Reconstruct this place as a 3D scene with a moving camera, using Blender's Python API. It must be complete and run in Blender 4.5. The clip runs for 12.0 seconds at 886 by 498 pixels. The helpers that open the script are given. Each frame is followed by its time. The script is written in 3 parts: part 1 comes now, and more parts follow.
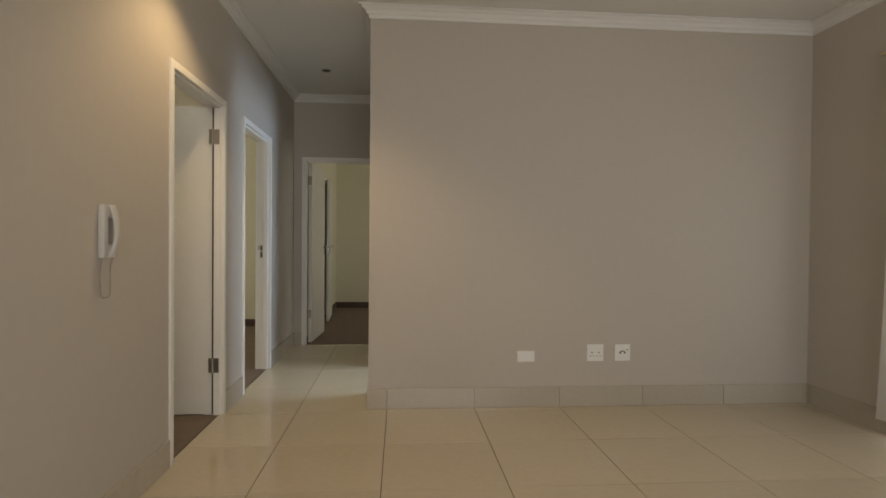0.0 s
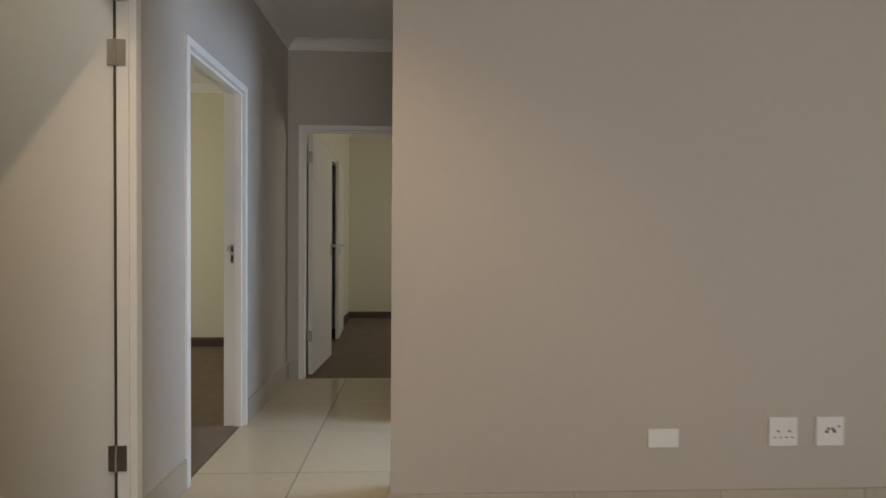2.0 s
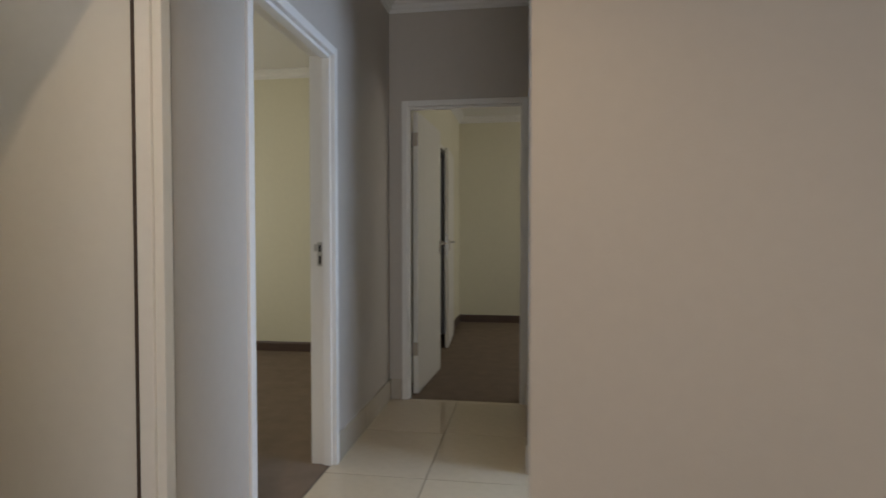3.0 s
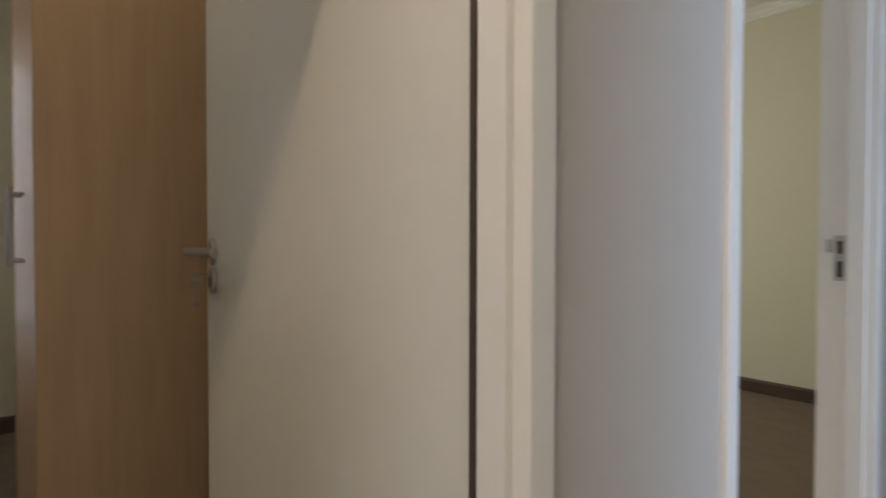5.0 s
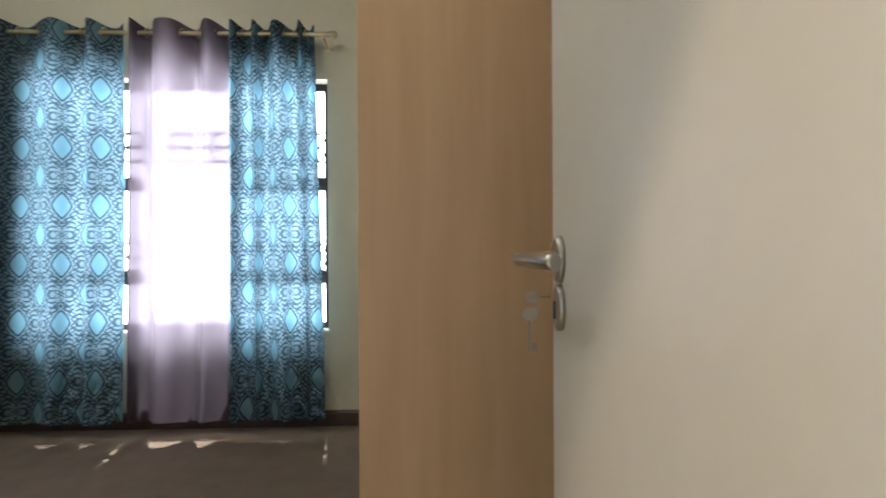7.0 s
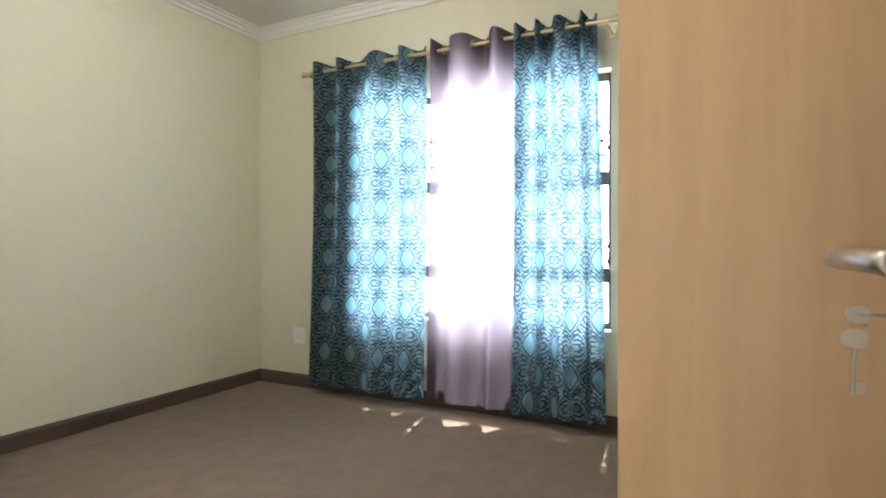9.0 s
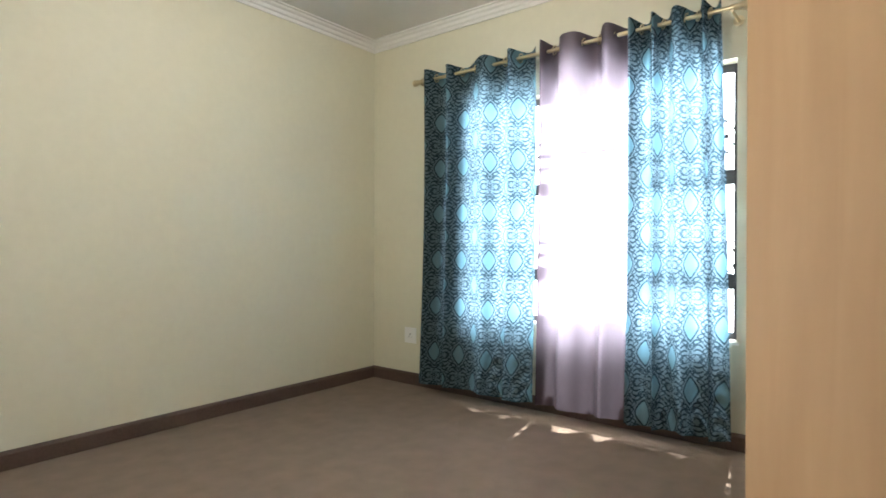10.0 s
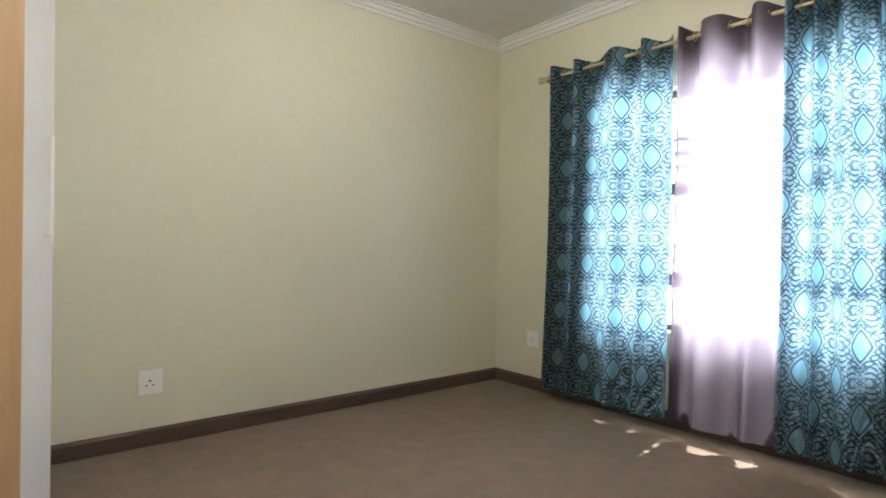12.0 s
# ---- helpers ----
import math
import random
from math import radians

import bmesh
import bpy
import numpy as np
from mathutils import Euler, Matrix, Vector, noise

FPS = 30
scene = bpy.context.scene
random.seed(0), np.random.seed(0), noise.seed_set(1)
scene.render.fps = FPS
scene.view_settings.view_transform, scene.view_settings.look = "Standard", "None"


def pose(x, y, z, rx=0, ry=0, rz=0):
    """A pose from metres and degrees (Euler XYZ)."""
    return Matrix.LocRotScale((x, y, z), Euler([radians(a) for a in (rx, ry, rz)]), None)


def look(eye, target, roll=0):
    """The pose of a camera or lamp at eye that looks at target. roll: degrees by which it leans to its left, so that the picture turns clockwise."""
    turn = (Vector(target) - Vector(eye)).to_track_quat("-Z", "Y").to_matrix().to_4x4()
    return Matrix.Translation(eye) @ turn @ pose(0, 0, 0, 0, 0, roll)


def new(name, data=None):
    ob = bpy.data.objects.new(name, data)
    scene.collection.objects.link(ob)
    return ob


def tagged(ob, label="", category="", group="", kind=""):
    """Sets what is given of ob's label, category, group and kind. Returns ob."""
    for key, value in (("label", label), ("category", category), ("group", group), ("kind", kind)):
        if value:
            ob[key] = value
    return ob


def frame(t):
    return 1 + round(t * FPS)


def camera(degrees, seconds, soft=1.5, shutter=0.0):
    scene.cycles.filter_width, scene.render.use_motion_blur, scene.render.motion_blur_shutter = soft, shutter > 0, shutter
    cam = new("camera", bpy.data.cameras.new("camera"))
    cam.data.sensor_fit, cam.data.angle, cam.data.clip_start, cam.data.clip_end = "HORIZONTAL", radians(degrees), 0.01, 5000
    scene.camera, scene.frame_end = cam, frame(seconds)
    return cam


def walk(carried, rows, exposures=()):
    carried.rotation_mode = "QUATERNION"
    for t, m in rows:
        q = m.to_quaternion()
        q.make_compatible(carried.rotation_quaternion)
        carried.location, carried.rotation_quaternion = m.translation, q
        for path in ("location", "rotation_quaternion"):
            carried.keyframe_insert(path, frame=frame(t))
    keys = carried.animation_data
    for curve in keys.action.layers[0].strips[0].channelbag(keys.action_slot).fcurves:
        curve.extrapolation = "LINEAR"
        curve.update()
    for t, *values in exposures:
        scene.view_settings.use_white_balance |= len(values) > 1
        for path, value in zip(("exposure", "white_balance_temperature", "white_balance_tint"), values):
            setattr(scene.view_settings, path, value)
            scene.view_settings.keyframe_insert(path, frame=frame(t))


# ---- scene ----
cam = camera(77.1, 12.0, 1.5, 0.4)
PATH = [
    (0, (0.734, -0.21, 1.158), (0.891, 1.783, 1.131), 0.5),
    (0.5, (0.695, 0.227, 1.135), (0.853, 2.221, 1.111), 0.5),
    (1, (0.636, 0.613, 1.132), (0.796, 2.606, 1.105), 0.6),
    (1.5, (0.608, 1.01, 1.153), (0.766, 3.003, 1.12), 0.6),
    (2, (0.629, 1.436, 1.154), (0.722, 3.434, 1.118), 0.4),
    (2.5, (0.587, 1.828, 1.14), (0.525, 3.827, 1.1), 0.2),
    (2.7, (0.566, 1.998, 1.156), (0.424, 3.992, 1.109), 0.1),
    (4.5, (0.094, 2.990, 1.113), (-1.175, 4.535, 1.071), 0.1),
    (5, (-0.044, 3.131, 1.106), (-1.577, 4.415, 1.067), 0.1),
    (5.5, (-0.177, 3.298, 1.090), (-1.992, 4.137, 1.085), 0.1),
    (6, (-0.303, 3.351, 1.084), (-2.237, 3.860, 1.073), -0.3),
    (6.5, (-0.475, 3.350, 1.086), (-2.452, 3.654, 1.073), -0.3),
    (7, (-0.582, 3.343, 1.091), (-2.581, 3.423, 1.085), -0.3),
    (9, (-0.692, 3.384, 1.086), (-2.471, 2.471, 1.075), 0.0),
    (9.5, (-0.668, 3.380, 1.088), (-2.350, 2.297, 1.086), 0.3),
    (10, (-0.677, 3.385, 1.100), (-2.249, 2.148, 1.092), 0.1),
    (10.5, (-0.691, 3.373, 1.09), (-2.189, 2.046, 1.087), 0.5),
    (11, (-0.704, 3.378, 1.122), (-2.124, 1.97, 1.105), 0.4),
    (11.5, (-0.709, 3.362, 1.112), (-2.052, 1.88, 1.1), 0.7),
    (12, (-0.719, 3.357, 1.107), (-1.98, 1.804, 1.097), 0.8),
]
walk(cam, [(t, look(eye, target, roll)) for t, eye, target, roll in PATH],
     [(0.0, -0.25, 7200, 11), (1.5, -0.1, 6900, 12), (2.5, -0.28, 6650, 13), (4.5, -0.28, 6500, 13), (5.5, 0.38, 6400, 12), (6.0, 0.52, 6300, 10), (7.0, 1.0, 6000, 10), (9.0, 1.95, 6050, 10), (12.0, 1.75, 6080, 10)])

# ---- world, sun and large lights ----
world = bpy.data.worlds.new("sky")
scene.world = world
world.use_nodes = True
wn = world.node_tree.nodes
sky = wn.new("ShaderNodeTexSky")
sky.sky_type, sky.sun_disc = "NISHITA", False
sky.sun_elevation, sky.sun_rotation = radians(69), radians(-81)
wn["Background"].inputs[1].default_value = 0.1
world.node_tree.links.new(sky.outputs[0], wn["Background"].inputs[0])

sun = new("sun", bpy.data.lights.new("sun", "SUN"))
sun.data.energy, sun.data.angle, sun.data.color = 3.6, radians(0.5), (1.0, 0.95, 0.87)
sun.matrix_world = look((-10, 1.2, 26.0), (0.0, 2.9, 0.0))


def window_light(name, eye, target, w, h, power, color):
    ob = new(name, bpy.data.lights.new(name, "AREA"))
    ob.data.shape, ob.data.size, ob.data.size_y = "RECTANGLE", w, h
    ob.data.energy, ob.data.color = power, color
    ob.matrix_world = look(eye, target)
    return ob


DAY = (0.86, 0.93, 1.0)
bedroom_day = window_light("daylight_bedroom", (-4.27, 1.92, 1.35), (0, 1.92, 1.33), 1.72, 1.56, 76, (1.0, 0.97, 0.95))
bedroom_day.data.spread = radians(98)
window_light("daylight_bedroom_two", (-4.30, 5.6, 1.45), (0, 5.6, 1.2), 1.6, 1.6, 42, (1.0, 0.98, 0.86))
window_light("daylight_main_bedroom", (3.25, 7.9, 1.45), (0, 7.9, 1.2), 1.6, 1.6, 26, (1.0, 0.97, 0.86))
window_light("daylight_bathroom", (2.55, 4.5, 1.3), (0, 4.4, 1.1), 0.9, 1.0, 58, (0.52, 0.70, 1.0))
window_light("daylight_terrace", (3.95, 1.9, 1.1), (0, 1.7, 0.9), 2.0, 2.0, 28, DAY)
window_light("daylight_living", (1.6, -2.85, 1.35), (1.4, 3, 1.2), 2.2, 1.5, 72, (0.9, 0.94, 1.0))


def spot(name, x, y, z, power, color=(1.0, 0.74, 0.42), cone=158, blend=1.0):
    ob = new(name, bpy.data.lights.new(name, "SPOT"))
    ob.data.energy, ob.data.color = power, color
    ob.data.spot_size, ob.data.spot_blend, ob.data.shadow_soft_size = radians(cone), blend, 0.03
    ob.matrix_world = look((x, y, z), (x, y, 0))


def bulb(name, x, y, z, power, color=(1.0, 0.94, 0.82)):
    ob = new(name, bpy.data.lights.new(name, "POINT"))
    ob.data.energy, ob.data.color, ob.data.shadow_soft_size = power, color, 0.03
    ob.location = (x, y, z)


bulb("downlight_bedroom_beam", -2.5, 1.45, 2.70, 6)
# extra lamp without a known fitting, added to brighten the wardrobe's end panel
bulb("wardrobe_fill_lamp", -1.05, 2.45, 2.70, 9.5)
spot("downlight_beam", 0.06, 2.6, 2.72, 50, cone=118, blend=0.6)


# ---- materials ----
def material(name, color, rough=0.6, metal=0.0, vary=0.08, scale=6.0, bump=0.0, bump_scale=80.0, spec=0.5, coat=0.0, piece=0.0):
    m = bpy.data.materials.new(name)
    m.use_nodes = True
    nt = m.node_tree
    b = nt.nodes["Principled BSDF"]
    b.inputs["Roughness"].default_value, b.inputs["Metallic"].default_value = rough, metal
    b.inputs["Specular IOR Level"].default_value, b.inputs["Coat Weight"].default_value = spec, coat
    tc = nt.nodes.new("ShaderNodeTexCoord")
    n1, n2 = nt.nodes.new("ShaderNodeTexNoise"), nt.nodes.new("ShaderNodeTexNoise")
    n1.inputs["Scale"].default_value, n1.inputs["Detail"].default_value = scale * 0.25, 4
    n2.inputs["Scale"].default_value, n2.inputs["Detail"].default_value = scale * 8, 5
    for n in (n1, n2):
        nt.links.new(tc.outputs["Object"], n.inputs["Vector"])
    add = nt.nodes.new("ShaderNodeMath")
    nt.links.new(n1.outputs[0], add.inputs[0]), nt.links.new(n2.outputs[0], add.inputs[1])
    r = nt.nodes.new("ShaderNodeMapRange")
    r.inputs[1].default_value, r.inputs[2].default_value = 0.6, 1.4
    r.inputs[3].default_value, r.inputs[4].default_value = 1 - vary, 1 + vary
    nt.links.new(add.outputs[0], r.inputs[0])
    fac = r.outputs[0]
    if piece:
        oi, pr, mul = nt.nodes.new("ShaderNodeObjectInfo"), nt.nodes.new("ShaderNodeMapRange"), nt.nodes.new("ShaderNodeMath")
        pr.inputs[3].default_value, pr.inputs[4].default_value, mul.operation = 1 - piece, 1 + piece, "MULTIPLY"
        nt.links.new(oi.outputs["Random"], pr.inputs[0]), nt.links.new(pr.outputs[0], mul.inputs[0]), nt.links.new(fac, mul.inputs[1])
        fac = mul.outputs[0]
    mix = nt.nodes.new("ShaderNodeVectorMath")
    mix.operation, mix.inputs[0].default_value = "SCALE", color
    nt.links.new(fac, mix.inputs["Scale"]), nt.links.new(mix.outputs[0], b.inputs["Base Color"])
    if bump:
        n3, bp = nt.nodes.new("ShaderNodeTexNoise"), nt.nodes.new("ShaderNodeBump")
        n3.inputs["Scale"].default_value, n3.inputs["Detail"].default_value = bump_scale, 3
        bp.inputs["Strength"].default_value, bp.inputs["Distance"].default_value = bump, 0.004
        nt.links.new(tc.outputs["Object"], n3.inputs["Vector"]), nt.links.new(n3.outputs[0], bp.inputs["Height"])
        nt.links.new(bp.outputs[0], b.inputs["Normal"])
    return m


GREIGE = material("greige_wall_paint", (0.50, 0.455, 0.40), 0.55, vary=0.03, scale=3, bump=0.12, bump_scale=160)
CREAM = material("cream_wall_paint", (0.66, 0.63, 0.49), 0.5, vary=0.03, scale=3, bump=0.12, bump_scale=160)
WHITE = material("white_ceiling_paint", (0.74, 0.73, 0.70), 0.7, vary=0.02, scale=3, bump=0.06, bump_scale=120)
GLOSS = material("white_gloss_paint", (0.78, 0.76, 0.72), 0.32, vary=0.025, scale=5, bump=0.05, bump_scale=60)
LEAF = material("off_white_door_paint", (0.67, 0.65, 0.60), 0.38, vary=0.03, scale=3, bump=0.06, bump_scale=50)
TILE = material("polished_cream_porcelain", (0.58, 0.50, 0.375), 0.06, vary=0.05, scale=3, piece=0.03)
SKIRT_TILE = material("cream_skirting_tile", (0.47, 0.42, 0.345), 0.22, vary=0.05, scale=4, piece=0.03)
GROUT = material("dark_grout", (0.10, 0.085, 0.07), 0.9, vary=0.2, scale=30)
BROWN = material("dark_stained_skirting", (0.085, 0.055, 0.042), 0.4, vary=0.25, scale=8, bump=0.1, bump_scale=40)
STEEL = material("brushed_steel", (0.50, 0.48, 0.45), 0.33, 1.0, vary=0.06, scale=20)
HINGE = material("dull_brass_steel", (0.34, 0.30, 0.25), 0.4, 1.0, vary=0.08, scale=20)
BRASS = material("pale_brass_rod", (0.72, 0.62, 0.42), 0.28, 1.0, vary=0.06, scale=12)
PLASTIC = material("white_switch_plastic", (0.80, 0.79, 0.76), 0.35, vary=0.015, scale=10)
AGED = material("aged_white_plastic", (0.60, 0.575, 0.53), 0.42, vary=0.03, scale=8)
DARK = material("dark_hole", (0.015, 0.014, 0.014), 0.6, vary=0.1)
# near-black brown that paints the shade in the bedroom door's gap
GAP_SHADE = material("door_gap_shade", (0.06, 0.04, 0.03), 0.7, vary=0.15)
FRAME = material("bronze_window_steel", (0.05, 0.045, 0.045), 0.45, vary=0.1)
CONCRETE = material("pale_paving", (0.45, 0.43, 0.40), 0.85, vary=0.1, scale=2, bump=0.2)
CABLE = material("grey_phone_cable", (0.30, 0.28, 0.26), 0.5, vary=0.05)
SOLE = material("white_cupboard_board", (0.72, 0.71, 0.70), 0.35, vary=0.02, scale=4)


def carpet_material():
    m = material("brown_loop_carpet", (0.215, 0.165, 0.125), 0.95, vary=0.16, scale=34, bump=1.0, bump_scale=260, spec=0.15)
    return m


CARPET = carpet_material()


def maple_material():
    m = bpy.data.materials.new("maple_veneer")
    m.use_nodes = True
    nt = m.node_tree
    b = nt.nodes["Principled BSDF"]
    b.inputs["Roughness"].default_value = 0.42
    tc, mp, n1, n2, cr = [nt.nodes.new("ShaderNode" + k) for k in ("TexCoord", "Mapping", "TexNoise", "TexNoise", "ValToRGB")]
    mp.inputs["Scale"].default_value = (9, 9, 0.7)
    n1.inputs["Scale"].default_value, n1.inputs["Detail"].default_value, n1.inputs["Distortion"].default_value = 3.0, 6, 0.7
    n2.inputs["Scale"].default_value = 2.0
    nt.links.new(tc.outputs["Object"], mp.inputs[0]), nt.links.new(mp.outputs[0], n1.inputs["Vector"]), nt.links.new(tc.outputs["Object"], n2.inputs["Vector"])
    mx = nt.nodes.new("ShaderNodeMath")
    mx.operation = "MULTIPLY_ADD"
    mx.inputs[1].default_value = 0.7
    nt.links.new(n1.outputs[0], mx.inputs[0])
    h = nt.nodes.new("ShaderNodeMath")
    h.operation, h.inputs[1].default_value = "MULTIPLY", 0.3
    nt.links.new(n2.outputs[0], h.inputs[0]), nt.links.new(h.outputs[0], mx.inputs[2])
    e = cr.color_ramp.elements
    e[0].position, e[0].color = 0.3, (0.50, 0.325, 0.18, 1)
    e[1].position, e[1].color = 0.72, (0.58, 0.39, 0.225, 1)
    nt.links.new(mx.outputs[0], cr.inputs[0]), nt.links.new(cr.outputs[0], b.inputs["Base Color"])
    return m


MAPLE = maple_material()


def glass_material():
    m = bpy.data.materials.new("clear_glass")
    m.use_nodes = True
    b = m.node_tree.nodes["Principled BSDF"]
    b.inputs["Base Color"].default_value = (0.95, 0.97, 0.97, 1)
    b.inputs["Roughness"].default_value, b.inputs["Transmission Weight"].default_value, b.inputs["IOR"].default_value = 0.0, 1.0, 1.45
    return m


GLASS = glass_material()


def math_node(nt, op, a, b=None, c=None):
    n = nt.nodes.new("ShaderNodeMath")
    n.operation = op
    for i, v in enumerate((a, b, c)):
        if v is None:
            continue
        if isinstance(v, (int, float)):
            n.inputs[i].default_value = v
        else:
            nt.links.new(v, n.inputs[i])
    return n.outputs[0]


def cloth(name, color_socket_maker, through_share, open_share, rough=0.8, gloss=0.0):
    """Woven cloth that scatters part of the light through and is a little open between its threads."""
    m = bpy.data.materials.new(name)
    m.use_nodes = True
    nt = m.node_tree
    nt.nodes.remove(nt.nodes["Principled BSDF"])
    d, t, mix = nt.nodes.new("ShaderNodeBsdfPrincipled"), nt.nodes.new("ShaderNodeBsdfTranslucent"), nt.nodes.new("ShaderNodeMixShader")
    clear, weave = nt.nodes.new("ShaderNodeBsdfTransparent"), nt.nodes.new("ShaderNodeMixShader")
    d.inputs["Roughness"].default_value, d.inputs["Specular IOR Level"].default_value = rough, gloss
    c, tcol = color_socket_maker(nt)
    nt.links.new(c, d.inputs["Base Color"]), nt.links.new(tcol, t.inputs["Color"])
    nt.links.new(tcol, clear.inputs["Color"])
    mix.inputs[0].default_value, weave.inputs[0].default_value = through_share, open_share
    nt.links.new(d.outputs[0], mix.inputs[1]), nt.links.new(t.outputs[0], mix.inputs[2])
    nt.links.new(mix.outputs[0], weave.inputs[1]), nt.links.new(clear.outputs[0], weave.inputs[2])
    nt.links.new(weave.outputs[0], nt.nodes["Material Output"].inputs[0])
    return m


def damask(nt):
    """Teal cloth: staggered pale pointed drops, each in a chain of oval links, with flowers and leaf sprays between."""
    uv = nt.nodes.new("ShaderNodeUVMap")
    sep = nt.nodes.new("ShaderNodeSeparateXYZ")
    nt.links.new(uv.outputs[0], sep.inputs[0])
    PU, PV = 0.305, 0.335

    def op(kind, a, b=None, c=None):
        return math_node(nt, kind, a, b, c)

    def near(value, middle, half):
        return op("LESS_THAN", op("ABSOLUTE", op("SUBTRACT", value, middle)), half)

    def either(*items):
        out = items[0]
        for it in items[1:]:
            out = op("MAXIMUM", out, it)
        return out

    def cell(su, sv):
        """Mirrored distances in metres from the middle of a cell."""
        u = op("ADD", op("DIVIDE", sep.outputs[0], PU), su)
        v = op("ADD", op("DIVIDE", sep.outputs[1], PV), sv)
        du = op("ABSOLUTE", op("SUBTRACT", op("FRACT", u), 0.5))
        dv = op("ABSOLUTE", op("SUBTRACT", op("FRACT", v), 0.5))
        return op("MULTIPLY", du, PU), op("MULTIPLY", dv, PV)

    def motif(su, sv):
        a, b = cell(su, sv)
        # pointed drop
        drop_d = op("ADD", op("POWER", op("DIVIDE", a, 0.046), 1.25), op("POWER", op("DIVIDE", b, 0.066), 1.35))
        drop = op("LESS_THAN", drop_d, 1.0)
        rim = near(drop_d, 1.13, 0.16)
        # chain of oval links round the drop
        across = op("SUBTRACT", a, op("MULTIPLY", op("SUBTRACT", 1.0, op("POWER", op("DIVIDE", b, 0.125), 1.4)), 0.084))
        along = op("MULTIPLY", op("SUBTRACT", op("FRACT", op("DIVIDE", b, 0.031)), 0.5), 0.031)
        link = op("ADD", op("POWER", op("DIVIDE", op("ABSOLUTE", across), 0.0185), 2.0), op("POWER", op("DIVIDE", op("ABSOLUTE", along), 0.0150), 2.0))
        chain = op("MULTIPLY", near(link, 0.8, 0.38), op("LESS_THAN", b, 0.122))
        # flower half a repeat below the drop
        fa, fb = cell(su, sv + 0.5)
        r = op("SQRT", op("ADD", op("POWER", fa, 2.0), op("POWER", fb, 2.0)))
        petals = op("MULTIPLY", op("ADD", op("COSINE", op("MULTIPLY", op("ARCTAN2", fa, fb), 6.0)), 2.2), 0.0125)
        flower = either(near(op("SUBTRACT", r, petals), 0.0, 0.0050), near(r, 0.009, 0.0035))
        # leaf sprays that fan out between flower and drop
        bow = op("ADD", fb, op("MULTIPLY", op("SINE", op("MULTIPLY", fa, 34.0)), -0.034))
        fan = op("MULTIPLY", near(op("FRACT", op("DIVIDE", bow, 0.027)), 0.5, 0.20), op("MULTIPLY", op("LESS_THAN", fa, 0.074), op("LESS_THAN", fb, 0.105)))
        fan = op("MULTIPLY", fan, op("GREATER_THAN", r, 0.046))
        return drop, either(rim, chain, flower, fan)

    p, q = motif(0.0, 0.0), motif(0.5, 0.5)
    drop = either(p[0], q[0])
    lines = op("MULTIPLY", either(p[1], q[1]), op("SUBTRACT", 1.0, drop))

    def pick(base, pale, dark):
        m1, m2 = nt.nodes.new("ShaderNodeMix"), nt.nodes.new("ShaderNodeMix")
        for mm in (m1, m2):
            mm.data_type = "RGBA"
        m1.inputs[6].default_value, m1.inputs[7].default_value = (*base, 1), (*pale, 1)
        m2.inputs[7].default_value = (*dark, 1)
        nt.links.new(drop, m1.inputs[0]), nt.links.new(m1.outputs[2], m2.inputs[6]), nt.links.new(lines, m2.inputs[0])
        return m2.outputs[2]

    return (pick((0.15, 0.205, 0.225), (0.19, 0.30, 0.335), (0.032, 0.053, 0.063)),
            pick((0.086, 0.135, 0.172), (0.060, 0.138, 0.186), (0.022, 0.043, 0.058)))


def satin(nt):
    tc, n = nt.nodes.new("ShaderNodeUVMap"), nt.nodes.new("ShaderNodeTexNoise")
    mp = nt.nodes.new("ShaderNodeMapping")
    mp.inputs["Scale"].default_value = (60, 4, 1)
    nt.links.new(tc.outputs[0], mp.inputs[0]), nt.links.new(mp.outputs[0], n.inputs["Vector"])
    c, t = nt.nodes.new("ShaderNodeValToRGB"), nt.nodes.new("ShaderNodeRGB")
    c.color_ramp.elements[0].color, c.color_ramp.elements[1].color = (0.055, 0.030, 0.042, 1), (0.10, 0.060, 0.076, 1)
    t.outputs[0].default_value = (0.178, 0.158, 0.190, 1)
    nt.links.new(n.outputs[0], c.inputs[0])
    return c.outputs[0], t.outputs[0]


def lace(nt):
    c, t = nt.nodes.new("ShaderNodeRGB"), nt.nodes.new("ShaderNodeRGB")
    c.outputs[0].default_value, t.outputs[0].default_value = (0.62, 0.58, 0.52, 1), (0.7, 0.66, 0.6, 1)
    return c.outputs[0], t.outputs[0]


TEAL = cloth("teal_damask_cloth", damask, 0.5, 0.04)
PLUM = cloth("plum_satin_cloth", satin, 0.45, 0.08, 0.45, 0.35)
LACE = cloth("cream_lace_cloth", lace, 0.5, 0.1)


# ---- building helpers ----
def mesh_of(name, bm, mat):
    me = bpy.data.meshes.new(name)
    bm.normal_update()
    bm.to_mesh(me)
    bm.free()
    me.materials.append(mat)
    return me


def part(name, bm, mat, parent=None, label=""):
    ob = new(name, mesh_of(name, bm, mat))
    ob.parent = parent
    return tagged(ob, label)


def empty(name, m, label, category, group="", kind=""):
    ob = new(name)
    ob.empty_display_size = 0.1
    ob.matrix_world = m
    return tagged(ob, label, category, group, kind)


